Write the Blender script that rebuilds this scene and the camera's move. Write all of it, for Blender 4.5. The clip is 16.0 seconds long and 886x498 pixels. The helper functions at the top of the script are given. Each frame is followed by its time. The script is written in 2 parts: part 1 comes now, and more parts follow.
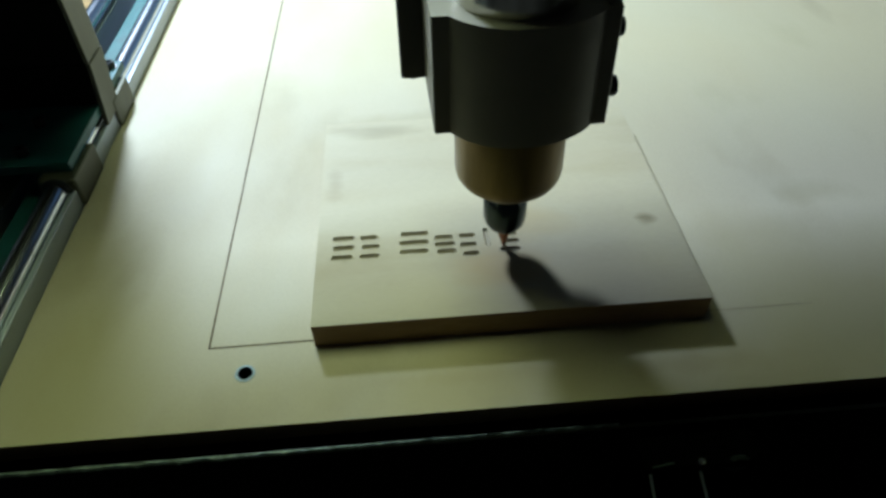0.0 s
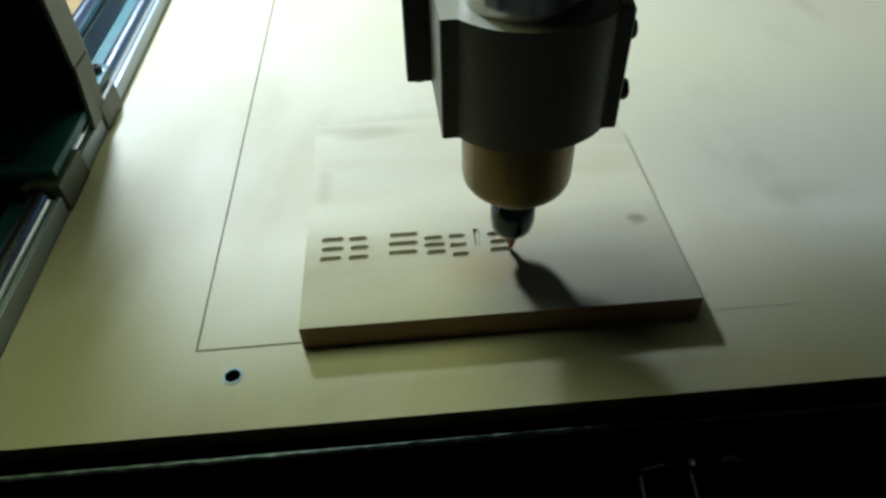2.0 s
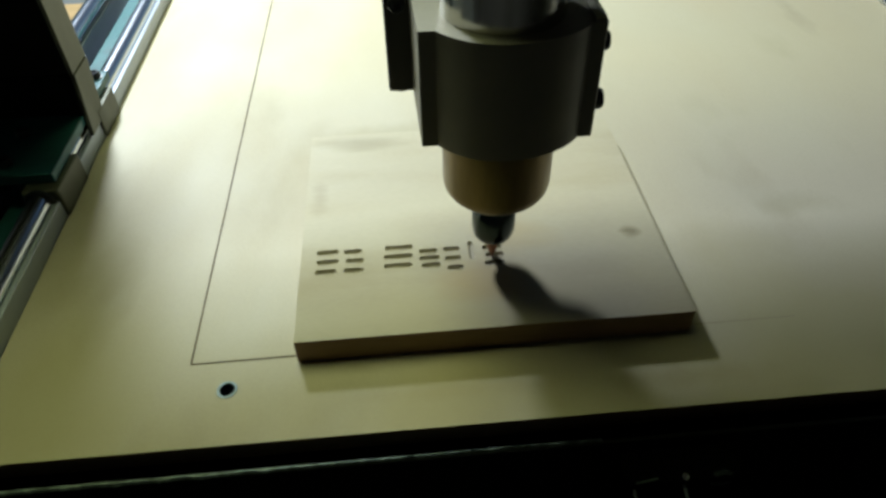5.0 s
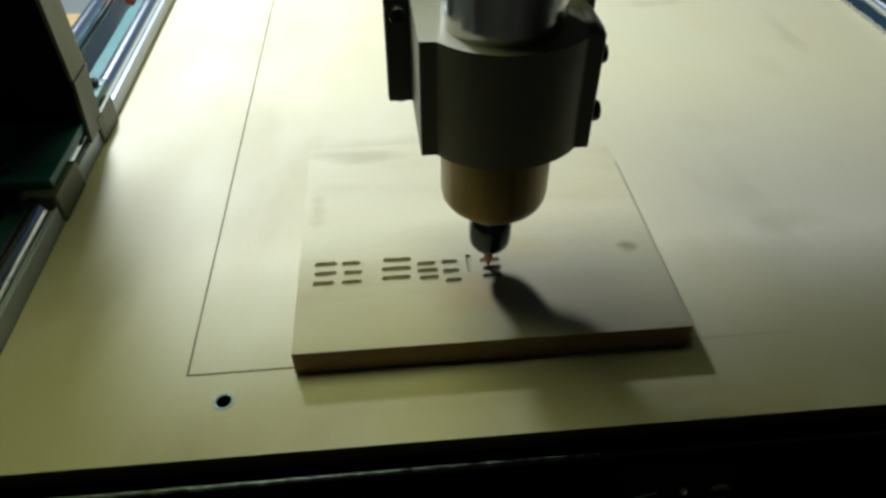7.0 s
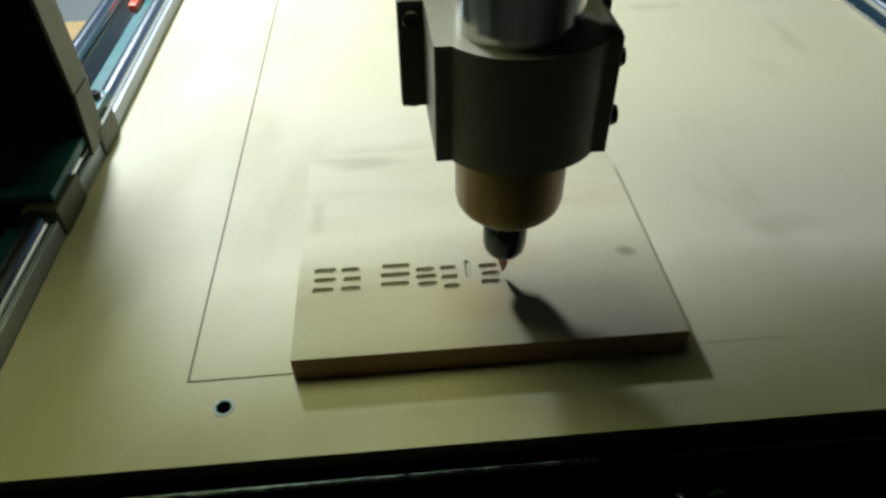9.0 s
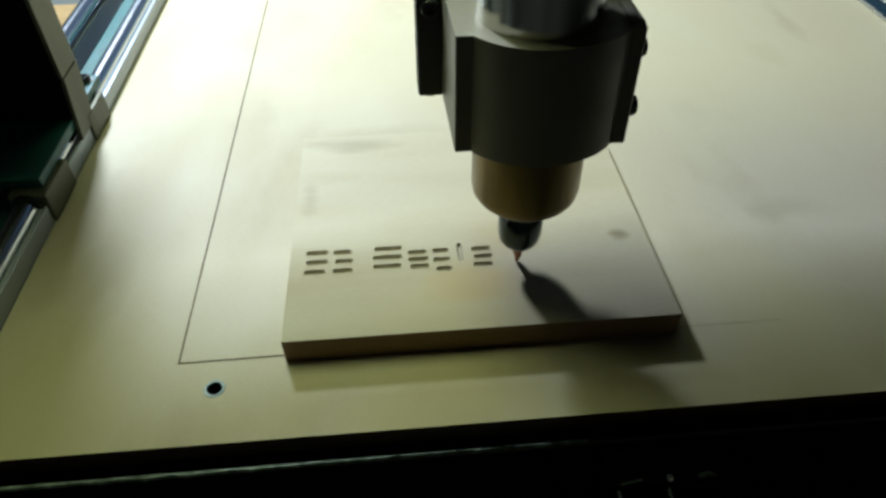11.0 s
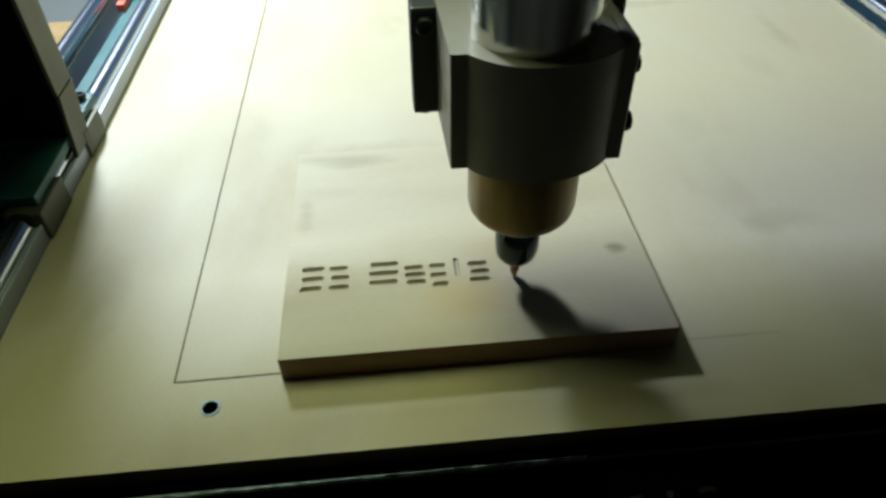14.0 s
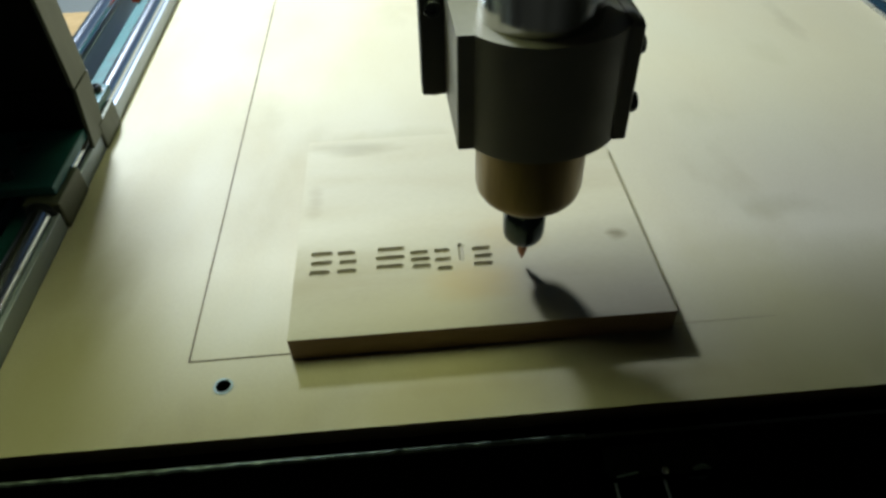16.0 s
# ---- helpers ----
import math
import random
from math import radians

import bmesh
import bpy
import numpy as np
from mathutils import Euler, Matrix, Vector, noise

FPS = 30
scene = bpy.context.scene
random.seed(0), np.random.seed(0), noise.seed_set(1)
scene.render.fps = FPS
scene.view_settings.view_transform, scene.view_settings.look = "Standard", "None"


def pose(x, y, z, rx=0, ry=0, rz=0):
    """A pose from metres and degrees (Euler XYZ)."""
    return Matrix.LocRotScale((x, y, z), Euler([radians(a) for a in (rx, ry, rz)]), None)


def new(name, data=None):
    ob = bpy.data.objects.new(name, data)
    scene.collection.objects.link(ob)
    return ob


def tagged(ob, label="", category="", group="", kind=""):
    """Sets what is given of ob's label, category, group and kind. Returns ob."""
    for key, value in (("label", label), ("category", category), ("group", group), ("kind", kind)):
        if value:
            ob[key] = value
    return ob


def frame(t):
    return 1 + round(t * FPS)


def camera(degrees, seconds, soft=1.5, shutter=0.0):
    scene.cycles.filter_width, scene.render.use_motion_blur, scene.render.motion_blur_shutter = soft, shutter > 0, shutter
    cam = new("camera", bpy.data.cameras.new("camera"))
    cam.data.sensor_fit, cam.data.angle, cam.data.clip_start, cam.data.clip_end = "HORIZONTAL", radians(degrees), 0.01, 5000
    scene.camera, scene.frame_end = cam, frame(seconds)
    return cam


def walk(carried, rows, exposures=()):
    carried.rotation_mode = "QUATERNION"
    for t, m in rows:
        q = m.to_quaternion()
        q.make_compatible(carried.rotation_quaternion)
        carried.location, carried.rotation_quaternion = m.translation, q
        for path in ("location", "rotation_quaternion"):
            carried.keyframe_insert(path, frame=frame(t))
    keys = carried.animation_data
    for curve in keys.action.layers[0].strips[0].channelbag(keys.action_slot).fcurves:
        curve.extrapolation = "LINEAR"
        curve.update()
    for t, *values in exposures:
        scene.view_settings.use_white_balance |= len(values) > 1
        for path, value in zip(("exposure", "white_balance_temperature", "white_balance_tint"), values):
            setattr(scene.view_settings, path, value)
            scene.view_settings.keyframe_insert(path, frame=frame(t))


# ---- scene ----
cam = camera(66.33, 16.0, soft=2.9)
PATH = [
    (0, 0.1047, -0.2138, 0.2662, 45.710, 1.257, -4.458),
    (0.5, 0.1071, -0.2163, 0.2668, 46.030, 1.402, -4.545),
    (1, 0.1071, -0.2171, 0.2649, 45.955, 0.940, -4.499),
    (1.5, 0.1081, -0.2152, 0.2649, 45.805, 1.146, -4.670),
    (2, 0.1089, -0.2125, 0.2648, 45.750, 1.240, -4.751),
    (2.5, 0.1099, -0.2106, 0.2653, 45.732, 1.415, -4.754),
    (3, 0.1093, -0.2100, 0.2663, 45.814, 1.289, -4.884),
    (3.5, 0.1091, -0.2104, 0.2662, 46.152, 1.110, -4.891),
    (4, 0.1096, -0.2108, 0.2669, 46.186, 1.029, -4.968),
    (6.5, 0.1081, -0.2106, 0.2691, 46.826, 0.450, -5.133),
    (7, 0.1055, -0.2112, 0.2686, 47.382, 0.026, -5.187),
    (7.5, 0.1055, -0.2105, 0.2702, 47.332, 0.323, -5.061),
    (8, 0.1068, -0.2104, 0.2716, 47.573, 0.626, -4.910),
    (10.5, 0.1135, -0.2144, 0.2707, 47.385, 0.716, -4.929),
    (11, 0.1133, -0.2133, 0.2683, 46.593, 0.403, -4.900),
    (11.5, 0.1149, -0.2154, 0.2681, 46.573, 0.508, -4.770),
    (12, 0.1150, -0.2153, 0.2685, 46.500, 0.793, -4.943),
    (12.5, 0.1157, -0.2129, 0.2675, 46.375, 1.130, -4.886),
    (13, 0.1164, -0.2093, 0.2672, 47.017, 1.303, -4.969),
    (13.5, 0.1146, -0.2086, 0.2680, 47.654, 0.712, -5.194),
    (14, 0.1143, -0.2113, 0.2691, 47.554, 0.708, -5.427),
    (14.5, 0.1134, -0.2142, 0.2684, 47.282, 0.803, -5.536),
    (15, 0.1138, -0.2148, 0.2677, 46.932, 0.871, -5.353),
    (15.5, 0.1148, -0.2160, 0.2685, 47.092, 1.168, -5.436),
    (16, 0.1179, -0.2205, 0.2748, 46.606, 1.383, -4.601),
]
walk(cam, [(t, pose(x, y, z, rx, ry, rz)) for t, x, y, z, rx, ry, rz in PATH], exposures=[(0, 0.0, 5600, 6), (2.0, 0.0, 5600, 6), (2.6, 0.0, 6250, 8), (8.2, 0.0, 6250, 8), (10.3, 0.0, 6050, 8), (16, 0.0, 6050, 8)])

# ---- world and lights ----
world = bpy.data.worlds.new("world")
scene.world = world
world.use_nodes = True
sky = world.node_tree.nodes.new("ShaderNodeTexSky")
sky.sky_type, sky.sun_disc, sky.sun_elevation, sky.sun_rotation = "NISHITA", False, radians(35), radians(200)
world.node_tree.links.new(sky.outputs["Color"], world.node_tree.nodes["Background"].inputs["Color"])
world.node_tree.nodes["Background"].inputs["Strength"].default_value = 0.045

# two lights under the ceiling: a cool tube behind the machine, a warmer one over its low-x side
for spot, width, length, watts, tone in ((pose(-0.275, 0.94, 0.87, -10, 2, 0), 0.15, 0.42, 36, (0.91, 0.99, 1.09)), (pose(-0.05, 0.33, 0.80, 0, 4, 0), 0.32, 0.46, 4.2, (0.92, 1.0, 0.48))):
    tube = bpy.data.lights.new("tube_light", "AREA")
    tube.shape, tube.size, tube.size_y, tube.energy, tube.color = "RECTANGLE", width, length, watts, tone
    new("tube_light", tube).matrix_world = spot


# ---- materials ----
def material(name, colour, rough=0.5, metal=0.0, second=None, scale=60.0, amount=0.5, fine=900.0, fine_amount=0.15,
             bump=0.05, stretch=(1, 1, 1), stain=None, stain_scale=9.0, stain_range=(0.55, 0.8), coat=0.0, spec=0.5, rough_var=0.1, spots=()):
    """Principled surface with variation at two scales, optional stains and fine relief. Scales are per metre."""
    m = bpy.data.materials.new(name)
    m.use_nodes = True
    t = m.node_tree
    n, l = t.nodes, t.links
    p = n["Principled BSDF"]
    co = n.new("ShaderNodeTexCoord")
    mp = n.new("ShaderNodeMapping")
    mp.inputs["Scale"].default_value = stretch
    l.new(co.outputs["Object"], mp.inputs["Vector"])

    def noise_node(s, detail):
        k = n.new("ShaderNodeTexNoise")
        k.inputs["Scale"].default_value, k.inputs["Detail"].default_value = s, detail
        l.new(mp.outputs["Vector"], k.inputs["Vector"])
        return k

    def mix(fac, a, b, kind="MIX"):
        k = n.new("ShaderNodeMix")
        k.data_type, k.blend_type = "RGBA", kind
        for socket, value in ((k.inputs["Factor"], fac), (k.inputs["A"], a), (k.inputs["B"], b)):
            if hasattr(value, "node"):
                l.new(value, socket)
            else:
                socket.default_value = value
        return k.outputs["Result"]

    def ranged(src, a, b, c=0.0, d=1.0):
        k = n.new("ShaderNodeMapRange")
        k.inputs["From Min"].default_value, k.inputs["From Max"].default_value = a, b
        k.inputs["To Min"].default_value, k.inputs["To Max"].default_value = c, d
        l.new(src, k.inputs["Value"])
        return k.outputs["Result"]

    second = second or tuple(c * 0.7 for c in colour)
    big, small = noise_node(scale, 4), noise_node(fine, 3)
    col = mix(ranged(big.outputs["Fac"], 0.3, 0.7, 0, amount), (*colour, 1), (*second, 1))
    col = mix(ranged(small.outputs["Fac"], 0.35, 0.75, 0, fine_amount), col, tuple(c * 0.45 for c in colour) + (1,))
    if stain:
        blot = noise_node(stain_scale, 5)
        col = mix(ranged(blot.outputs["Fac"], *stain_range, 0, 0.6), col, (*stain, 1))
    # local tone patches: smudges, plus tints painted in for dim light
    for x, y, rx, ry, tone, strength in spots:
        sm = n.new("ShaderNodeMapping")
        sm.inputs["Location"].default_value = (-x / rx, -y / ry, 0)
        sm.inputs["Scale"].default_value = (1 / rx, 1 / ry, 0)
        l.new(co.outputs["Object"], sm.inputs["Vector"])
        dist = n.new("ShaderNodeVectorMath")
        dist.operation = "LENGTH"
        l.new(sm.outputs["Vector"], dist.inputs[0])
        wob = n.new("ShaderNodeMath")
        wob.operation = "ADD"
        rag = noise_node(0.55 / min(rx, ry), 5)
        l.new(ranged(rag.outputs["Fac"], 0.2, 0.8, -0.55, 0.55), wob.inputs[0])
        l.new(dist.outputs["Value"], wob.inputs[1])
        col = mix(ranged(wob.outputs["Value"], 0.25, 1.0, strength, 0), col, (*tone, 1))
    l.new(col, p.inputs["Base Color"])
    l.new(ranged(big.outputs["Fac"], 0.3, 0.7, max(rough - rough_var, 0.03), min(rough + rough_var, 1)), p.inputs["Roughness"])
    p.inputs["Metallic"].default_value = metal
    p.inputs["Specular IOR Level"].default_value = spec
    p.inputs["Coat Weight"].default_value = coat
    p.inputs["Coat Roughness"].default_value = 0.3
    if bump:
        b = n.new("ShaderNodeBump")
        b.inputs["Strength"].default_value, b.inputs["Distance"].default_value = bump, 0.0006
        l.new(small.outputs["Fac"], b.inputs["Height"])
        l.new(b.outputs["Normal"], p.inputs["Normal"])
    return m


BED = material("bed_board", (0.425, 0.390, 0.275), 0.68, second=(0.39, 0.33, 0.21), scale=12, fine=1400, fine_amount=0.14, spec=0.5,
               stain=(0.20, 0.175, 0.08), stain_scale=10, stain_range=(0.54, 0.85), stretch=(1, 0.6, 1),
               spots=((0.345, 0.085, 0.035, 0.012, (0.24, 0.22, 0.12), 0.28), (0.30, 0.06, 0.05, 0.02, (0.28, 0.25, 0.13), 0.22),
                      (-0.055, 0.055, 0.02, 0.05, (0.24, 0.21, 0.11), 0.45), (0.463, 0.34, 0.010, 0.06, (0.27, 0.24, 0.16), 0.4), (0.36, 0.41, 0.05, 0.010, (0.27, 0.24, 0.16), 0.4),
                      (0.02, -0.017, 0.007, 0.007, (0.30, 0.33, 0.32), 0.8), (0.10, 0.19, 0.05, 0.015, (0.27, 0.24, 0.13), 0.4),
                      # two thin darker strips on the bed, parallel to the board's front
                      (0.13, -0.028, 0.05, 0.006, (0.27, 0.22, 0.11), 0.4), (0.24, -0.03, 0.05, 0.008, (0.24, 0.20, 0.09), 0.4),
                      # three wide olive patches painting the tint of the dimly lit front
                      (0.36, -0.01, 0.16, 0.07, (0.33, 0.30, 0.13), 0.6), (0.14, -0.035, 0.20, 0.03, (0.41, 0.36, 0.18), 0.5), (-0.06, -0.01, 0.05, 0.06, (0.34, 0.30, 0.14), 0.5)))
BED_EDGE = material("bed_edge", (0.20, 0.13, 0.06), 0.7, fine=900)
WORK = material("workpiece_wood", (0.430, 0.390, 0.262), 0.68, second=(0.39, 0.33, 0.22), scale=18, stretch=(0.35, 1.6, 1), fine=700,
                fine_amount=0.12, spec=0.45, stain=(0.25, 0.21, 0.10), stain_scale=14, stain_range=(0.56, 0.85),
                spots=((0.233, 0.057, 0.007, 0.006, (0.15, 0.13, 0.06), 0.7), (0.085, 0.158, 0.035, 0.010, (0.24, 0.21, 0.12), 0.6),
                       # first entry paints the dim tint of the board's front; then sawdust-coloured halos
                       (0.15, 0.015, 0.10, 0.03, (0.42, 0.36, 0.20), 0.5), (0.145, 0.030, 0.032, 0.020, (0.42, 0.31, 0.13), 0.6), (0.165, 0.065, 0.03, 0.022, (0.40, 0.31, 0.15), 0.5),
                       (0.060, 0.105, 0.006, 0.02, (0.27, 0.23, 0.14), 0.4)))
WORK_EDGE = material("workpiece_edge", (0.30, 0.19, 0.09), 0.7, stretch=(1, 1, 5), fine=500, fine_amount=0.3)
CUT = material("cut_wood", (0.40, 0.36, 0.26), 0.85, fine=1200, fine_amount=0.4, bump=0.3)
DUST = material("saw_dust", (0.50, 0.44, 0.31), 0.95, bump=0, spec=0.1)
GRAPHITE = material("graphite", (0.115, 0.10, 0.075), 0.9, scale=200, amount=0.7, second=(0.15, 0.12, 0.07), spec=0.1, bump=0)
FAINT = material("faint_graphite", (0.31, 0.275, 0.19), 0.9, scale=200, amount=0.7, second=(0.32, 0.28, 0.17), spec=0.1, bump=0)
CLAMP = material("grey_anodised", (0.245, 0.23, 0.185), 0.45, 0.2, spec=0.3, scale=40, fine=1500, bump=0)
PLATE = material("dark_anodised", (0.04, 0.04, 0.034), 0.45, 0.3, scale=40)
STEEL = material("turned_steel", (0.68, 0.67, 0.62), 0.20, 1.0, stretch=(1, 1, 0.1), scale=120, fine=2500, fine_amount=0.1, amount=0.25, rough_var=0.06)
# brown base colour stands in for the wood mirrored in the steel
NOSE = material("nose_steel", (0.20, 0.145, 0.060), 0.40, 0.8, stretch=(1, 1, 0.15), scale=160, amount=0.4)
NUT = material("black_steel", (0.028, 0.042, 0.045), 0.2, 0.9, amount=0.3, coat=0.3)
BIT = material("copper_bit", (0.36, 0.16, 0.08), 0.4, 0.5)
ROD = material("ground_rod", (0.68, 0.72, 0.74), 0.20, 1.0, stretch=(1, 0.05, 1), scale=80, amount=0.2, fine_amount=0.08, rough_var=0.05)
RAIL = material("rail_aluminium", (0.38, 0.42, 0.47), 0.38, 0.4, stretch=(1, 0.05, 1), scale=90, amount=0.4)
TEAL = material("teal_painted", (0.014, 0.095, 0.095), 0.45, 0.1, scale=30, fine=700, stain=(0.015, 0.03, 0.03), stain_scale=60)
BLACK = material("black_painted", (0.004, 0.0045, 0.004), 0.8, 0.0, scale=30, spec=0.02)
LEG = material("leg_aluminium", (0.105, 0.108, 0.075), 0.5, 0.45, scale=35, stretch=(1, 1, 0.2))
WORN = material("worn_edge", (0.17, 0.22, 0.20), 0.55, 0.3, scale=130, amount=1.0, second=(0.015, 0.022, 0.018), fine=600, fine_amount=0.5, spec=0.3)
DIM = material("dull_wire", (0.030, 0.042, 0.036), 0.6, 0.2, scale=60, amount=0.6, spec=0.2)
# near-black colour keeps the bracket's plate and cap lost in the dark front
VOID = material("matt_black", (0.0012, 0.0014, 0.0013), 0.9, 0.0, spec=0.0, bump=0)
DEEP = material("deep_blue_painted", (0.010, 0.035, 0.055), 0.4, 0.2, scale=30)
BOLT = material("black_bolt", (0.025, 0.028, 0.028), 0.35, 0.5)
BRIGHT = material("bright_bolt", (0.6, 0.62, 0.62), 0.25, 1.0)
PALE = material("pale_metal", (0.80, 0.86, 0.84), 0.45, 0.6)
NAVY = material("navy_cloth", (0.018, 0.026, 0.06), 0.9, scale=50, second=(0.06, 0.075, 0.12), amount=0.8)
RED = material("red_plastic", (0.85, 0.10, 0.04), 0.4)
BENCH = material("grey_bench", (0.07, 0.078, 0.07), 0.6, scale=8, stain=(0.045, 0.05, 0.04))
CARD = material("tan_card", (0.24, 0.16, 0.06), 0.8)
WALL = material("grey_wall", (0.075, 0.072, 0.058), 0.9, scale=3, fine=200)
RIM = material("rim_metal", (0.20, 0.26, 0.28), 0.5, 0.3, scale=300)
HOLE = material("hole_shade", (0.015, 0.02, 0.025), 0.5, 0.3)


# ---- mesh helpers ----
def part(name, bm, mat, parent=None, label="", smooth=None):
    """Links a bmesh as one mesh object under a thing or a part."""
    bmesh.ops.recalc_face_normals(bm, faces=bm.faces)
    me = bpy.data.meshes.new(name)
    bm.to_mesh(me)
    bm.free()
    me.materials.append(mat)
    if smooth:
        for f in me.polygons:
            f.use_smooth = True
        me.set_sharp_from_angle(angle=radians(smooth))
    ob = new(name, me)
    ob.parent = parent
    return tagged(ob, label)


def thing(name, label, category, at=(0, 0, 0), group=""):
    ob = new(name)
    ob.location = at
    ob.empty_display_size = 0.02
    return tagged(ob, label, category, group)


def add_box(bm, lo, hi, bevel=0.0, shift=None):
    """Box between two corners, edges rounded; shift moves its lower four corners."""
    geo = bmesh.ops.create_cube(bm, size=1)
    vs = geo["verts"]
    for v in vs:
        low = v.co.z < 0
        for k in range(3):
            v.co[k] = hi[k] if v.co[k] > 0 else lo[k]
        if low and shift:
            v.co += Vector(shift)
    if bevel:
        es = list({e for v in vs for e in v.link_edges})
        bmesh.ops.bevel(bm, geom=es, offset=bevel, segments=2, affect="EDGES", profile=0.6)
    return bm


def box(lo, hi, bevel=0.0, shift=None):
    return add_box(bmesh.new(), lo, hi, bevel, shift)


def lathe(profile, sides=64, at=(0, 0, 0), first_cap=True):
    """Turned solid round z from (radius, height) pairs; closed at both ends."""
    bm = bmesh.new()
    rings = []
    for r, z in profile:
        rings.append([bm.verts.new((at[0] + r * math.cos(a), at[1] + r * math.sin(a), at[2] + z))
                      for a in (2 * math.pi * k / sides for k in range(sides))])
    for a, b in zip(rings, rings[1:]):
        for k in range(sides):
            bm.faces.new((a[k], a[(k + 1) % sides], b[(k + 1) % sides], b[k]))
    if first_cap:
        bm.faces.new(rings[0])
    bm.faces.new(rings[-1])
    return bm


def rod_between(a, b, r, sides=32, bevel=0.0):
    a, b = Vector(a), Vector(b)
    length = (b - a).length
    c = min(bevel, r * 0.5)
    prof = [(r - c, 0), (r, c), (r, length - c), (r - c, length)] if c else [(r, 0), (r, length)]
    bm = lathe(prof, sides)
    bm.transform(Matrix.Translation(a) @ (b - a).to_track_quat("Z", "Y").to_matrix().to_4x4())
    return bm


def bolt_head(at, way, r, height):
    """Socket-head bolt: knurled rim, chamfer and a hexagon recess."""
    prof = [(r, 0), (r, height * 0.8), (r * 0.88, height), (r * 0.52, height), (r * 0.46, height * 0.45), (0.0002, height * 0.4)]
    bm = lathe(prof, 18)
    bm.transform(Matrix.Translation(at) @ Vector(way).to_track_quat("Z", "Y").to_matrix().to_4x4())
    return bm


def slab(outline, z0, z1, holes=()):
    """Prism with through-holes cut out of its top: outline and holes are lists of (x, y). Open at the holes."""
    bm = bmesh.new()
    edges = []
    for loop in (outline, *holes):
        vs = [bm.verts.new((x, y, z1)) for x, y in loop]
        edges += [bm.edges.new((vs[k], vs[(k + 1) % len(vs)])) for k in range(len(vs))]
    bmesh.ops.triangle_fill(bm, edges=edges, use_beauty=True, use_dissolve=False)
    bm.verts.ensure_lookup_table()
    n = len(outline)
    low = [bm.verts.new((x, y, z0)) for x, y in outline]
    bm.verts.ensure_lookup_table()
    for k in range(n):
        bm.faces.new((bm.verts[k], bm.verts[(k + 1) % n], low[(k + 1) % n], low[k]))
    bm.faces.new(low)
    return bm


def round_bar(x0, x1, y0, y1, lean=0.0, n=6):
    """Outline of a bar with round corners."""
    r = min(x1 - x0, y1 - y0) * 0.45
    pts = []
    for cx, cy, a0 in ((x1 - r, y1 - r, 0), (x0 + r, y1 - r, 90), (x0 + r, y0 + r, 180), (x1 - r, y0 + r, 270)):
        for k in range(n + 1):
            a = radians(a0 + 90 * k / n)
            pts.append((cx + r * math.cos(a) + lean * (cy - y0), cy + r * math.sin(a)))
    return pts


def circle(cx, cy, r, n=32):
    return [(cx + r * math.cos(2 * math.pi * k / n), cy + r * math.sin(2 * math.pi * k / n)) for k in range(n)]


# ---- room ----
def room():
    x0, x1, y0, y1, z0, z1 = -1.6, 2.0, -1.6, 2.0, -0.95, 1.7
    tagged(part("floor", box((x0, y0, z0 - 0.1), (x1, y1, z0)), WALL), "grey concrete workshop floor", "floor", kind="structure")
    tagged(part("ceiling", box((x0, y0, z1), (x1, y1, z1 + 0.1)), WALL), "dark grey workshop ceiling", "ceiling", kind="structure")
    # unseen north wall; its wide door opening is added to let in sky light
    north = box((x0, y1, z0), (-1.2, y1 + 0.1, z1))
    add_box(north, (1.6, y1, z0), (x1, y1 + 0.1, z1))
    add_box(north, (-1.2, y1, 1.45), (1.6, y1 + 0.1, z1))
    tagged(part("wall_north", north, WALL), "dark grey workshop wall with a door opening added for sky light", "wall", kind="structure")
    for nm, lo, hi in (("wall_south", (x0, y0 - 0.1, z0), (x1, y0, z1)),
                       ("wall_east", (x1, y0, z0), (x1 + 0.1, y1, z1)), ("wall_west", (x0 - 0.1, y0, z0), (x0, y1, z1))):
        tagged(part(nm, box(lo, hi), WALL), "plain dark grey painted workshop wall", "wall", kind="structure")
    tagged(part("ground", box((-80, y1 + 0.1, z0 - 0.1), (80, 160, z0 - 0.01)), BENCH), "grey concrete yard outside the workshop", "ground", kind="structure")


BENCH_Z = -0.135


def bench():
    b = thing("workbench", "grey-topped workbench carrying the router machine", "workbench", (0.2, 0.2, -0.95))
    part("benchtop", box((-0.75, -0.45, BENCH_Z + 0.95 - 0.04), (0.85, 0.95, BENCH_Z + 0.95), 0.003), BENCH, b)
    for sx in (-0.7, 0.8):
        for sy in (-0.4, 0.9):
            part("leg", box((sx - 0.03, sy - 0.03, 0), (sx + 0.03, sy + 0.03, BENCH_Z + 0.95 - 0.04), 0.002), BLACK, b)
    tagged(part("card_sheet", box((-0.372, 0.67, BENCH_Z), (-0.300, 0.755, BENCH_Z + 0.003), 0.0005), CARD),
           "tan cardboard sheet lying on the workbench", "cardboard")


# ---- the machine's bed ----
BED_X0, BED_X1, BED_Y0, BED_Y1, BED_T = -0.0958, 0.5492, -0.0463, 0.82, 0.011
HOLE_AT, HOLE_R = (0.0195, -0.0166), 0.0040


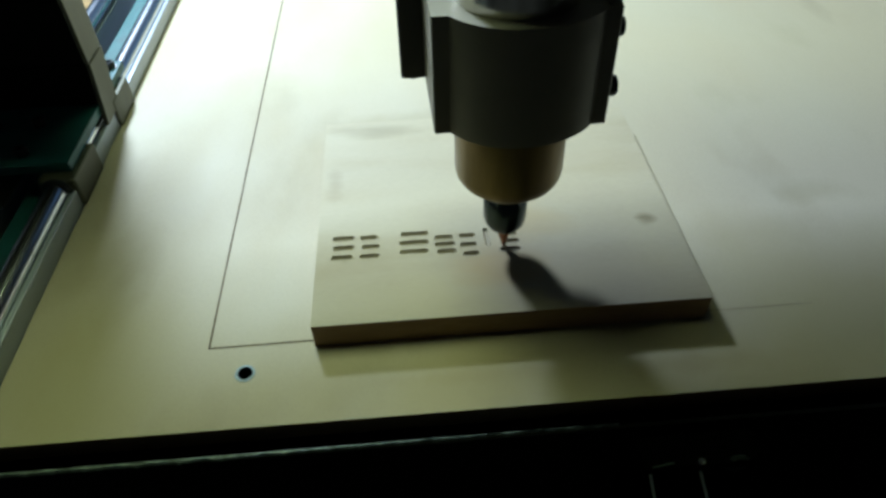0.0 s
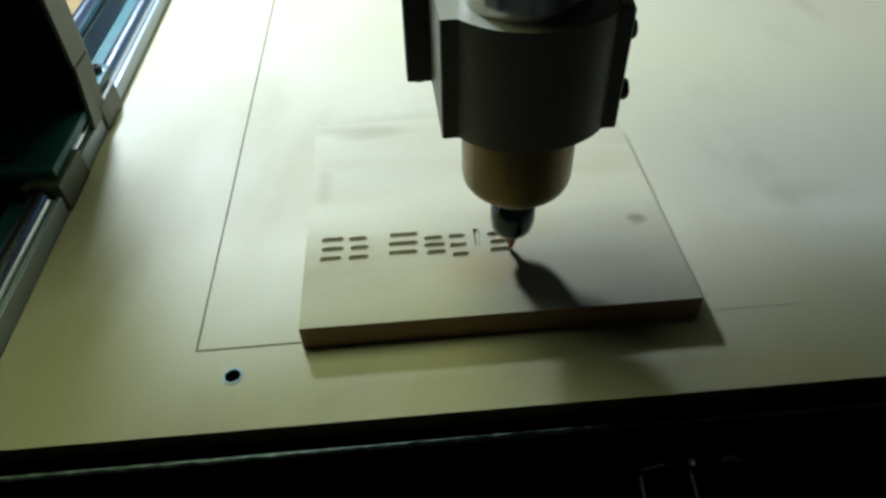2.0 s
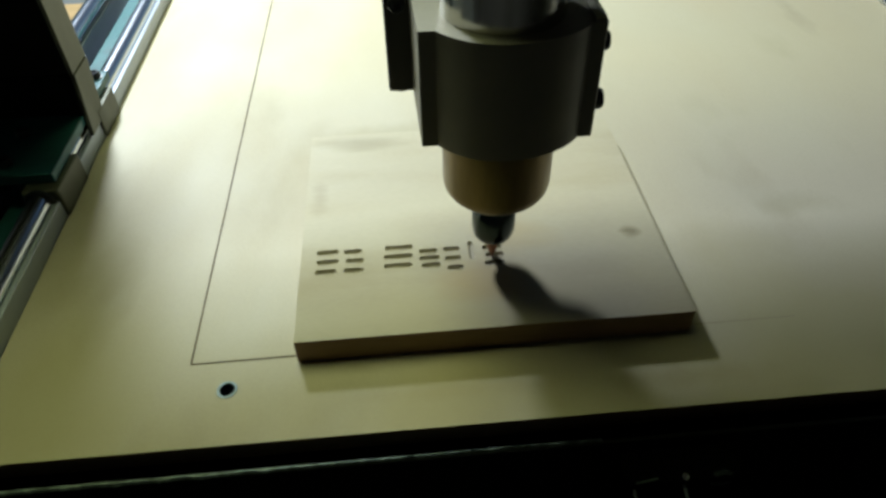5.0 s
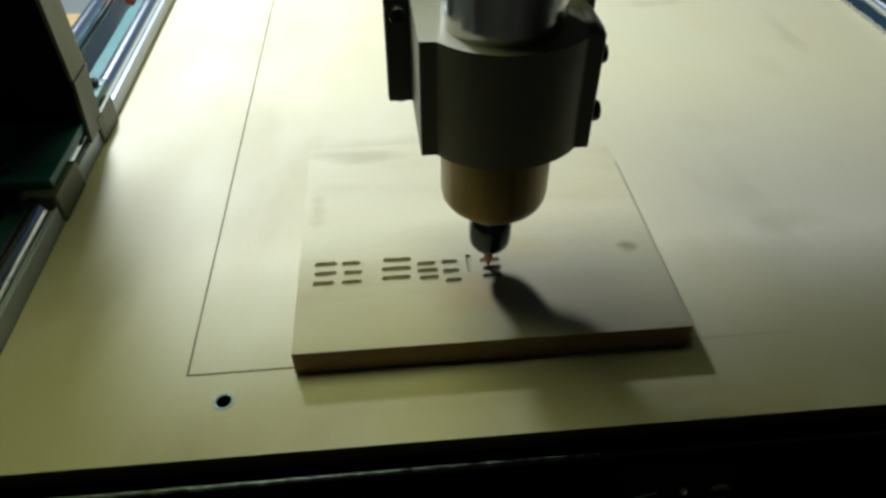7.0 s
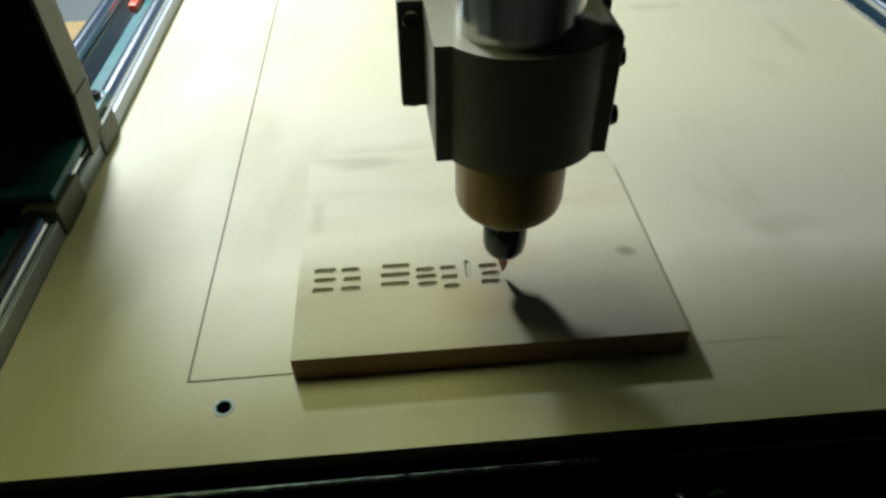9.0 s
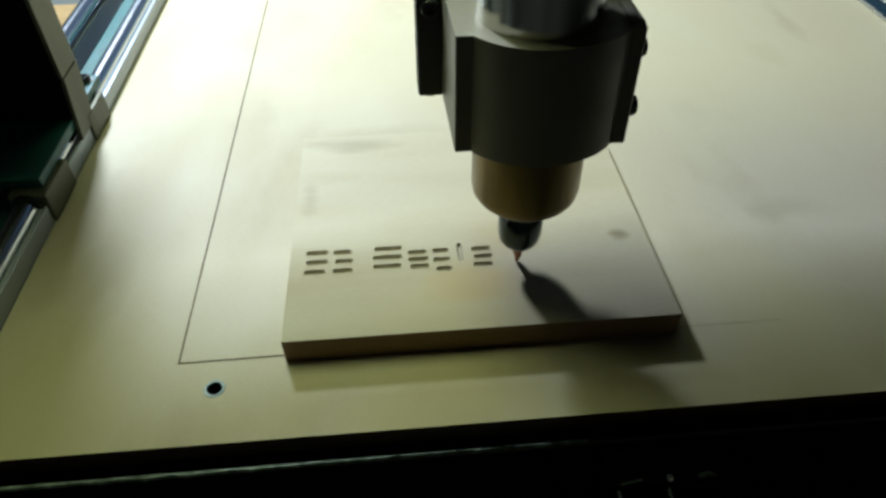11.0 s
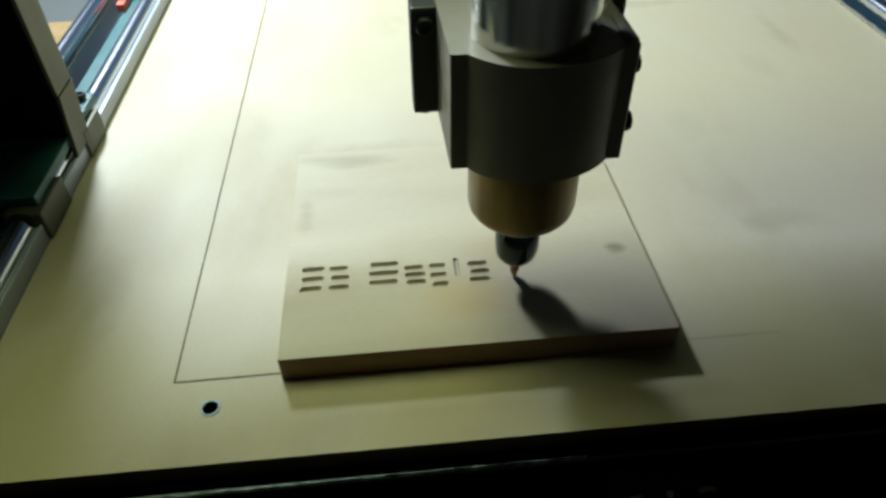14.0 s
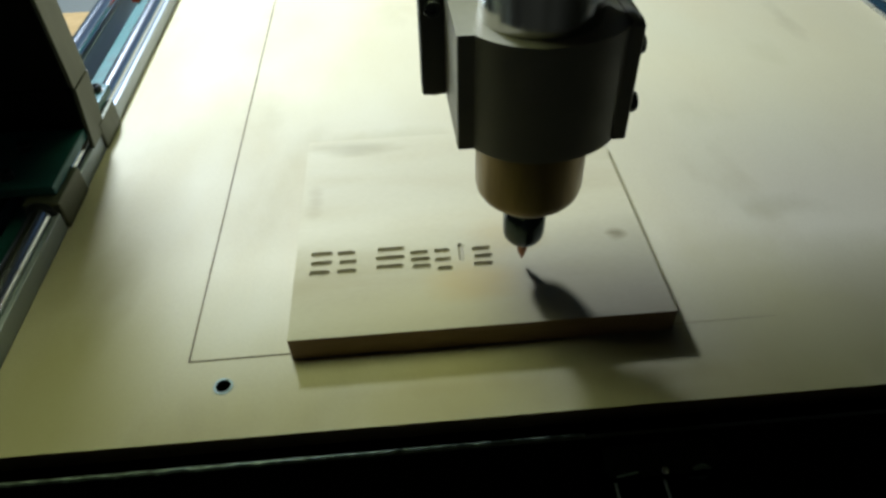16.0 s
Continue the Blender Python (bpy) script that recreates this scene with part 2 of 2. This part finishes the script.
def bed():
    b = thing("machine_bed", "tan fibreboard spoilboard bed with pencil lines, smudges and a painted dim tint", "machine bed", (0, 0, -BED_T))
    outline = [(BED_X0, BED_Y0), (BED_X1, BED_Y0), (BED_X1, BED_Y1), (BED_X0, BED_Y1)]
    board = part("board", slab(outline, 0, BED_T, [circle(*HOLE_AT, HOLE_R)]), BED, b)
    board.data.materials.append(BED_EDGE)
    for f in board.data.polygons:
        if abs(f.normal.z) < 0.5:
            f.material_index = 1
    # bolt hole: worn metal rim and a sleeve coloured dark for the hole's shade
    rim = lathe([(HOLE_R + 0.0009, BED_T), (HOLE_R + 0.0007, BED_T + 0.0004), (HOLE_R - 0.0003, BED_T + 0.0004), (HOLE_R - 0.0005, BED_T - 0.0008)], 32, (*HOLE_AT, 0), False)
    bmesh.ops.delete(rim, geom=[f for f in rim.faces if len(f.verts) > 4], context="FACES")
    part("hole_rim", rim, RIM, b, "bluish metal rim of a bolt hole")
    part("hole_sleeve", lathe([(HOLE_R - 0.0004, BED_T - 0.0008), (HOLE_R - 0.0006, 0.001), (0.0005, 0.001)], 32, (*HOLE_AT, 0), False), HOLE, b)
    # pencil lines, a fine raised film of graphite
    def line(x0, y0, x1, y1, w, mat=GRAPHITE):
        d = Vector((x1 - x0, y1 - y0))
        s = Vector((-d.y, d.x)).normalized() * w / 2
        bm = bmesh.new()
        n = 40
        rows = []
        for k in range(n + 1):
            f = k / n
            j = 1 + 0.35 * noise.noise((f * 37, x0 * 90, y0 * 70))
            wob = 0.0002 * noise.noise((f * 11, 3, y1 * 9))
            c = Vector((x0, y0)) + d * f + s.normalized() * wob
            rows.append([bm.verts.new((*(c + s * j * q), BED_T + 0.00015)) for q in (-1, 1)])
        for a, c in zip(rows, rows[1:]):
            bm.faces.new((a[0], c[0], c[1], a[1]))
        part("pencil_line", bm, mat, b, "thin grey pencil line")
    line(-0.0002, -0.0004, 0.0, 0.70, 0.0010)
    line(-0.0005, 0.0, 0.0535, 0.0004, 0.0010)
    line(0.2485, 0.0002, 0.305, 0.0006, 0.0005, FAINT)
    return b


# ---- carved workpiece ----
WX0, WX1, WY0, WY1, WT = 0.0521, 0.2477, -0.0033, 0.168, 0.0147
CUT_DEPTH = 0.0016
# x from, x to, y from, y to of each carved group; it holds a stack of narrow bars
GROUPS = ((0.0600, 0.0722, 0.0406, 0.0588), (0.0752, 0.0856, 0.0404, 0.0582), (0.0962, 0.1122, 0.0416, 0.0588), (0.1152, 0.1262, 0.0402, 0.0546),
          (0.1286, 0.1380, 0.0372, 0.0548), (0.1420, 0.1446, 0.0440, 0.0580), (0.1496, 0.1606, 0.0388, 0.0544))
BARS = []
for gx0, gx1, gy0, gy1 in GROUPS:
    if gx1 - gx0 < 0.005:
        BARS.append((gx0, gx1, gy0, gy1))
        continue
    for row in range(3):
        yc = gy0 + 0.0018 + (gy1 - gy0 - 0.0036) * row / 2
        trim = 0.0010 * math.sin(row * 2.1 + gx0 * 500)
        BARS.append((gx0 + max(0, trim), gx1 - max(0, -trim), yc - 0.0018, yc + 0.0018))


def workpiece():
    w = thing("wooden_board", "pale wooden board with carved bar-shaped recesses lying on the bed", "wooden board", (0, 0, 0))
    outline = [(WX0, WY0), (WX1, WY0), (WX1, WY1), (WX0, WY1)]
    loops = [round_bar(x0, x1, y0, y1) for x0, x1, y0, y1 in BARS]
    bm = slab(outline, 0, WT, loops)
    body = part("body", bm, WORK, w)
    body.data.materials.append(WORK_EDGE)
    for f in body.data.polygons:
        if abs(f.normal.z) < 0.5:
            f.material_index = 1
    for x0, x1, y0, y1 in BARS:
        cx, cy = (x0 + x1) / 2, (y0 + y1) / 2
        loop = round_bar(x0, x1, y0, y1)
        bm = bmesh.new()
        rows = []
        for z, inset in ((WT, 0.0), (WT - CUT_DEPTH * 0.55, 0.0003), (WT - CUT_DEPTH, 0.0009)):
            k, q = 1 - 2 * inset / (x1 - x0), 1 - 2 * inset / (y1 - y0)
            rows.append([bm.verts.new((cx + (x - cx) * k, cy + (y - cy) * q, z + (0 if z == WT else 0.0003 * noise.noise((x * 900, y * 900, z * 900)))))
                         for x, y in loop])
        for a, b in zip(rows, rows[1:]):
            for k in range(len(a)):
                bm.faces.new((a[k], a[(k + 1) % len(a)], b[(k + 1) % len(a)], b[k]))
        bm.faces.new(rows[-1])
        part("carved_bar", bm, CUT, w, "shallow recess cut into the wood")
    return w


def dust():
    rng = random.Random(4)
    bm = bmesh.new()
    for _ in range(760):
        x0, x1, y0, y1 = rng.choice(BARS)
        # fuzz hugging the rim of a recess, or a loose crumb further out
        loose = rng.random() < 0.2
        gap = rng.uniform(0.0, 0.005) if loose else abs(rng.gauss(0, 0.0005))
        u = rng.uniform(0, 2 * (x1 - x0 + y1 - y0))
        w, hgt = x1 - x0, y1 - y0
        if u < w:
            x, y = x0 + u, y0 - gap
        elif u < 2 * w:
            x, y = x0 + u - w, y1 + gap
        elif u < 2 * w + hgt:
            x, y = x0 - gap, y0 + u - 2 * w
        else:
            x, y = x1 + gap, y0 + u - 2 * w - hgt
        s = rng.uniform(0.0001, 0.00022) if loose else rng.uniform(0.00015, 0.00045)
        turn = rng.uniform(0, math.pi)
        g = bmesh.ops.create_icosphere(bm, subdivisions=1, radius=s)
        for v in g["verts"]:
            q = Vector((v.co.x * 1.7, v.co.y * 0.8, v.co.z * 0.35))
            q.rotate(Euler((0, 0, turn)))
            v.co = Vector((x, y, WT + s * 0.25)) + q
    tagged(part("sawdust", bm, DUST), "fine pale sawdust scattered round the carving", "sawdust", kind="stuff")


# ---- rails ----
def rail(side):
    """Twin-rod guide along the bed; side -1 is the low-x one, +1 its mirror."""
    def X(x):
        return x + 0.0015 if side < 0 else 0.4518 - x
    def bx(lo, hi, bevel=0.0):
        a, b = X(lo[0]), X(hi[0])
        return box((min(a, b), lo[1], lo[2]), (max(a, b), hi[1], hi[2]), bevel)
    y0, y1 = -0.06, 0.84
    r = thing("guide_rail", "aluminium twin-rod guide rail with teal channel beside the bed", "guide rail", (X(-0.125), 0.39, BENCH_Z), "guide rails beside the bed")
    base = Matrix.Translation((-X(-0.125), -0.39, -BENCH_Z))
    def put(name, bm, mat, label="", smooth=None):
        bm.transform(base)
        return part(name, bm, mat, r, label, smooth)
    put("extrusion", bx((-0.164, y0, BENCH_Z), (-0.0975, y1, -0.030), 0.001), RAIL)
    put("inner_wall", bx((-0.1012 if side < 0 else -0.1000, y0, -0.030), (-0.0977, y1, 0.0120 if side < 0 else 0.0030), 0.0007), RAIL if side < 0 else BRIGHT)
    put("outer_wall", bx((-0.1640, y0, -0.030), (-0.1495, y1, 0.0060), 0.0007), RAIL)
    put("channel", bx((-0.1350, y0, -0.030), (-0.1014, y1, 0.003), 0.0006), TEAL if side < 0 else DEEP, "teal painted channel floor" if side < 0 else "dark channel floor")
    put("rod_rest", bx((-0.1110, y0, 0.0032), (-0.1050, y1, 0.0075), 0.0004), RAIL if side < 0 else DEEP, "narrow bar that carries the rod")
    for x in (-0.1080, -0.1562):
        put("rod", rod_between((X(x), y0, 0.0125), (X(x), y1, 0.0125), 0.0066, 40), ROD, "polished steel rod", 40)
    put("rod_joint", rod_between((X(-0.1080), 0.0610, 0.0125), (X(-0.1080), 0.0614, 0.0125), 0.00668, 40), BOLT, "hairline joint between two rod lengths", 40)
    return r


def channel_clutter():
    bm = bmesh.new()
    rng = random.Random(9)
    n, w = 30, 6
    grid = [[bm.verts.new((-0.1476 + 0.0136 * k / w, 0.20 + 0.24 * j / n,
                           -0.016 + 0.006 * noise.noise((j * 0.35, k * 0.5, 1)) + 0.004 * math.sin(k / w * math.pi)))
             for k in range(w + 1)] for j in range(n + 1)]
    for a, b in zip(grid, grid[1:]):
        for k in range(w):
            bm.faces.new((a[k], a[k + 1], b[k + 1], b[k]))
    low = bmesh.ops.extrude_face_region(bm, geom=list(bm.faces))
    for v in low["geom"]:
        if isinstance(v, bmesh.types.BMVert):
            v.co.z = -0.0295
    tagged(part("rag", bm, NAVY, smooth=60), "dark navy cloth stuffed into the rail channel", "cloth")
    red = thing("red_bracket", "small red plastic bracket bolted over the rail channel", "bracket", (-0.135, 0.45, 0.003))
    part("body", box((-0.0035, -0.004, 0.0), (0.0038, 0.034, 0.0075), 0.0015), RED, red)
    part("bolt", bolt_head((0.0, 0.010, 0.0075), (0, 0, 1), 0.0028, 0.003), BRIGHT, red)


# ---- front of the machine ----
def front_panel():
    f = thing("front_frame", "black painted steel front frame with a worn upper edge", "machine frame", (0.22, -0.05, BENCH_Z))
    m = Matrix.Translation((-0.22, 0.05, -BENCH_Z))
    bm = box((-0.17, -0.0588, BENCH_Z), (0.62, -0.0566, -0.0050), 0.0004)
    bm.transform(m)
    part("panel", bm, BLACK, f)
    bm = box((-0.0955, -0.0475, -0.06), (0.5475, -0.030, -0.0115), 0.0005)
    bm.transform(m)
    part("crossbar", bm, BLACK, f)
    bm = bmesh.new()
    n = 220
    rows = []
    for k in range(n + 1):
        # worn strip tapers and stops at high x, shaping in its fading light
        x = -0.17 + 0.36 * k / n
        q = 0.0004 * noise.noise((x * 110, 0, 0)) + 0.0003 * noise.noise((x * 520, 3, 0)) + 0.0006 * max(0, x - 0.02) / 0.17
        rows.append([bm.verts.new(p) for p in ((x, -0.0585 + 1.5 * q, -0.0052), (x, -0.0578 + 1.5 * q, -0.0040 + q), (x, -0.0566, -0.0040), (x, -0.0561, -0.0052))])
    for a, b in zip(rows, rows[1:]):
        for k in range(4):
            bm.faces.new((a[k], a[(k + 1) % 4], b[(k + 1) % 4], b[k]))
    bm.faces.new(rows[0])
    bm.faces.new(rows[-1])
    bm.transform(m)
    part("worn_edge", bm, WORN, f, "worn bare edge strip")


def front_latch():
    g = thing("motor_bracket", "black bracket with two thin bright pins on the front frame", "bracket", (0.2218, -0.0679, -0.0353))
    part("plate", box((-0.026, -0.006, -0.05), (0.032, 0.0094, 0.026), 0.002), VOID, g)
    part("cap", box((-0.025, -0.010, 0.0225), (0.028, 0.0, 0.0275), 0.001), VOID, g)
    for x, z, lean in ((-0.0218, 0.0205, 0.0125), (0.0034, 0.0165, 0.0165)):
        part("pin", rod_between((x, -0.0075, z), (x + lean, -0.0075, z - 0.0450), 0.0008, 10), PALE, g, "thin pale pin")
    part("bolt", bolt_head((0.0010, -0.0080, 0.0275), (0, -0.4, 1), 0.0018, 0.0015), BRIGHT, g)
    part("wire_clip", rod_between((-0.0225, -0.0095, 0.0280), (-0.0120, -0.0080, 0.0282), 0.0006, 8), DIM, g, "short worn wire clip")
    bm = bmesh.new()
    rows = []
    for k in range(24):
        a = 2 * math.pi * k / 24
        rows.append([bm.verts.new((0.0190 + (0.005 + 0.0012 * math.cos(b)) * math.cos(a), -0.0072 - 0.0012 * math.sin(b) - 0.001,
                                   0.0235 + (0.0055 + 0.0012 * math.cos(b)) * math.sin(a))) for b in (0, 1.57, 3.14, 4.71)])
    for k in range(24):
        a, b = rows[k], rows[(k + 1) % 24]
        for j in range(4):
            bm.faces.new((a[j], a[(j + 1) % 4], b[(j + 1) % 4], b[j]))
    part("ring", bm, DIM, g, "small worn ring")
    for ob in g.children:
        ob.data.transform(Matrix.Scale(0.943, 4))


# ---- gantry, moves along the rails ----
Y_REF = 0.0443


def gantry():
    g = thing("gantry", "dark aluminium gantry riding on the guide rails", "gantry", (0, 0, 0))
    for side in (-1, 1):
        def X(x):
            return x + 0.0015 if side < 0 else 0.4518 - x
        def bx(lo, hi, bevel=0.0, shift=None):
            a, b = X(lo[0]), X(hi[0])
            return box((min(a, b), lo[1], lo[2]), (max(a, b), hi[1], hi[2]), bevel, shift)
        part("upright", bx((-0.175, 0.1955, 0.0535), (-0.0995, 0.2208, 0.46), 0.0012), BLACK, g, "tall black upright")
        # unseen plate and block, added to shade the bed's low-x side
        part("upright_shade", bx((-0.175, 0.2212, 0.2000), (-0.0995, 0.3000, 0.46), 0.0012), BLACK, g, "black plate added behind the upright for shade")
        part("shade_block", bx((-0.175, 0.1300, 0.1760), (-0.0640, 0.1950, 0.33), 0.004), BLACK, g, "black block added out of view for shade")
        part("side_plate", bx((-0.0993, 0.1950, 0.0535), (-0.0965, 0.2213, 0.46), 0.0006), LEG, g, "bare aluminium side plate")
        part("foot", bx((-0.175, 0.1960, 0.0268), (-0.0992, 0.2208, 0.0530), 0.001, (0, -0.0060, 0)), BLACK, g, "slanted black foot block")
        part("foot_plate", bx((-0.0990, 0.1955, 0.0125), (-0.0960, 0.2213, 0.0530), 0.0006, (0, -0.0085, 0)), LEG, g, "slanted bare aluminium foot plate")
        c = part("carriage_plate", bx((-0.172, 0.127, 0.0200), (-0.0990, 0.250, 0.0265), 0.001), TEAL, g, "teal painted carriage plate")
        for y in (0.139, 0.170):
            for x in (-0.130, -0.158):
                part("bolt", bolt_head((X(x), y, 0.0265), (0, 0, 1), 0.0042, 0.0045), BOLT, c)
        part("bolt", bolt_head((X(-0.1050), 0.2405, 0.0265), (0, 0, 1), 0.0040, 0.0045), BOLT, c, "black socket bolt", 30)
        part("washer", lathe([(0.0050, 0), (0.0050, 0.0008), (0.004, 0.0009)], 20, (X(-0.1050), 0.2405, 0.0265)), BRIGHT, c)
        for y0, y1 in ((0.119, 0.157), (0.2045, 0.2385)):
            for xa, xb in ((-0.1175, -0.0955), (-0.167, -0.1455)):
                part("bearing_block", bx((xa, y0, 0.0005), (xb, y1, 0.0198), 0.0012), LEG, g, "aluminium bearing block")
        for x in (-0.1080, -0.1562):
            part("seal", rod_between((X(x), 0.1165, 0.0125), (X(x), 0.1192, 0.0125), 0.0092, 28, 0.0008), BOLT, g, "round black bearing seal")
    # beam is out of view; its height is set to shade the bed's front
    part("beam", box((-0.0960, 0.200, 0.196), (0.549, 0.2165, 0.272), 0.002), LEG, g)
    part("beam_rail", rod_between((-0.0960, 0.191, 0.236), (0.549, 0.191, 0.236), 0.008, 24), ROD, g)
    return g


# ---- spindle, moves across the gantry and up and down ----
def clamp_outline():
    """Plan of the clamp: flat flanges each side of a round front."""
    r, yf, xl, xr, yb = 0.0322, -0.0177, -0.0358, 0.0389, 0.040
    a0 = math.asin(yf / r)
    pts = [(xl - 0.0015, yb), (xl, yf + 0.0006), (xl + 0.0006, yf)]
    for k in range(29):
        a = math.pi - a0 + (math.pi + 2 * a0) * k / 28
        pts.append(((0.0390 if math.cos(a) > 0 else 0.0345) * math.cos(a), r * math.sin(a)))
    pts += [(xr - 0.0006, yf), (xr, yf + 0.0006), (xr, yb)]
    return pts


def spindle():
    s = thing("spindle_head", "round steel milling spindle in a grey clamp with copper bit", "spindle", (0.1527, 0.0483, 0.0129))
    bm = lathe([(0.0003, -0.0026), (0.0012, -0.0008), (0.0019, 0.0012), (0.0024, 0.0034), (0.0027, 0.0058), (0.0028, 0.008), (0.0028, 0.010), (0.0028, 0.016)], 24)
    for v in bm.verts:
        # two shallow twisted flutes in the lower half
        a = math.atan2(v.co.y, v.co.x) - 220 * v.co.z
        k = 1 - 0.38 * max(0.0, math.cos(2 * a)) * max(0.0, min(1.0, (0.011 - v.co.z) / 0.004))
        v.co.x, v.co.y = v.co.x * k, v.co.y * k
    bit = part("bit", bm, BIT, s, "copper-coloured engraving bit", 50)
    nut_bm = lathe([(0.0030, 0.0150), (0.0068, 0.0130), (0.0088, 0.0135), (0.0104, 0.0160), (0.0112, 0.0190), (0.0114, 0.0215), (0.0114, 0.0290),
                              (0.0108, 0.0318), (0.0103, 0.0325), (0.0102, 0.0340), (0.0104, 0.0350), (0.0104, 0.0415)], 48)
    for v in nut_bm.verts:
        # spanner flats round the collar, shallow ones below
        deep = 1.0 if v.co.z > 0.0305 else 0.30 if v.co.z > 0.0180 else 0.0
        a = math.atan2(v.co.y, v.co.x) % (math.pi / 3) - math.pi / 6
        k = 1 - deep * (1 - math.cos(math.pi / 6) / math.cos(a)) * 0.75
        v.co.x, v.co.y = v.co.x * k, v.co.y * k
    nut = part("collet_nut", nut_bm, NUT, s, "glossy black collet nut", 30)
    part("nose", lathe([(0.0100, 0.0412), (0.0170, 0.0412), (0.0182, 0.0416), (0.0240, 0.0470), (0.0254, 0.0492), (0.0261, 0.0530), (0.0261, 0.0900)], 72, (0.0004, 0, 0)), NOSE, s,
         "steel spindle nose coloured brown for reflected wood", 30)
    part("motor_tube", lathe([(0.0258, 0.090), (0.0258, 0.2400), (0.0250, 0.2412), (0.0120, 0.2412)], 72), STEEL, s, "brushed silver spindle body", 30)
    pts = clamp_outline()
    bm = slab(pts, 0.0843, 0.1373)
    clamp = part("clamp", bm, CLAMP, s, "grey aluminium spindle clamp", 35)
    mod = clamp.modifiers.new("edges", "BEVEL")
    mod.width, mod.segments, mod.limit_method, mod.angle_limit = 0.0016, 3, "ANGLE", radians(50)
    for z, r, tall in ((0.0960, 0.0048, 0.0058), (0.1235, 0.0042, 0.0048)):
        part("clamp_bolt", bolt_head((0.0389, -0.0060, z), (1, 0, 0), r, tall), BOLT, clamp, "black socket bolt", 30)
    bm = box((0.0330, -0.0176, 0.0850), (0.0391, 0.0100, 0.1392), 0.0028)
    part("clamp_lug", bm, CLAMP, clamp)
    plate = part("mounting_flange", box((-0.0487, 0.0300, 0.0838), (0.0480, 0.0450, 0.1362), 0.0016), PLATE, s, "dark anodised mounting flange")
    for x in (-0.0425, 0.042):
        part("bolt", bolt_head((x, 0.0375, 0.0838), (0, 0, -1), 0.0042, 0.0022), BOLT, plate, "", 30)
        part("bolt", bolt_head((x, 0.0300, 0.1285), (0, -1, 0), 0.0040, 0.0035), BOLT, plate, "", 30)
    part("slide_plate", box((0.0040, 0.0452, 0.1150), (0.0480, 0.0600, 0.300), 0.0012), LEG, s, "grey aluminium slide plate")
    # unseen box, added only to darken the bed's front at high x
    part("shade_box", box((0.0482, 0.0050, 0.174), (0.3400, 0.1390, 0.32), 0.002), PLATE, s, "dark box added beside the slide to shade the bed")
    for ob in s.children_recursive:
        ob.data.transform(Matrix.Scale(0.985, 4))
    return s, bit, nut


room()
bench()
bed()
workpiece()
dust()
rail(-1)
rail(1)
channel_clutter()
front_panel()
front_latch()
GANTRY = gantry()
SPINDLE, BIT_PART, NUT_PART = spindle()

# seconds, tip of the bit: x, y, z
TOOL = [
    (0, 0.1515, 0.0444, 0.0167),
    (0.5, 0.1515, 0.0430, 0.0162),
    (1, 0.1541, 0.0397, 0.0165),
    (1.5, 0.1588, 0.0396, 0.0162),
    (2, 0.1599, 0.0398, 0.0169),
    (2.5, 0.1610, 0.0437, 0.0173),
    (3, 0.1602, 0.0404, 0.0168),
    (3.5, 0.1552, 0.0393, 0.0164),
    (4, 0.1517, 0.0419, 0.0161),
    (6.5, 0.1584, 0.0494, 0.0163),
    (7, 0.1534, 0.0496, 0.0164),
    (7.5, 0.1512, 0.0458, 0.0164),
    (8, 0.1522, 0.0461, 0.0211),
    (10.5, 0.1736, 0.0409, 0.0180),
    (11, 0.1727, 0.0408, 0.0170),
    (11.5, 0.1734, 0.0431, 0.0162),
    (12, 0.1730, 0.0477, 0.0164),
    (12.5, 0.1736, 0.0532, 0.0160),
    (13, 0.1734, 0.0517, 0.0157),
    (13.5, 0.1735, 0.0465, 0.0161),
    (14, 0.1731, 0.0413, 0.0161),
    (14.5, 0.1734, 0.0407, 0.0226),
    (15, 0.1752, 0.0414, 0.0215),
    (15.5, 0.1752, 0.0408, 0.0201),
    (16, 0.1750, 0.0388, 0.0212),
]


def motions():
    walk(SPINDLE, [(t, pose(x, y, z)) for t, x, y, z in TOOL])
    # the collet and the bit turn together
    for turning in (BIT_PART, NUT_PART):
        walk(turning, [(k / 10, pose(0, 0, 0, 0, 0, (80 * k) % 360)) for k in range(161)])
    walk(GANTRY, [(t, pose(0, y - Y_REF, 0)) for t, x, y, z in TOOL])


motions()
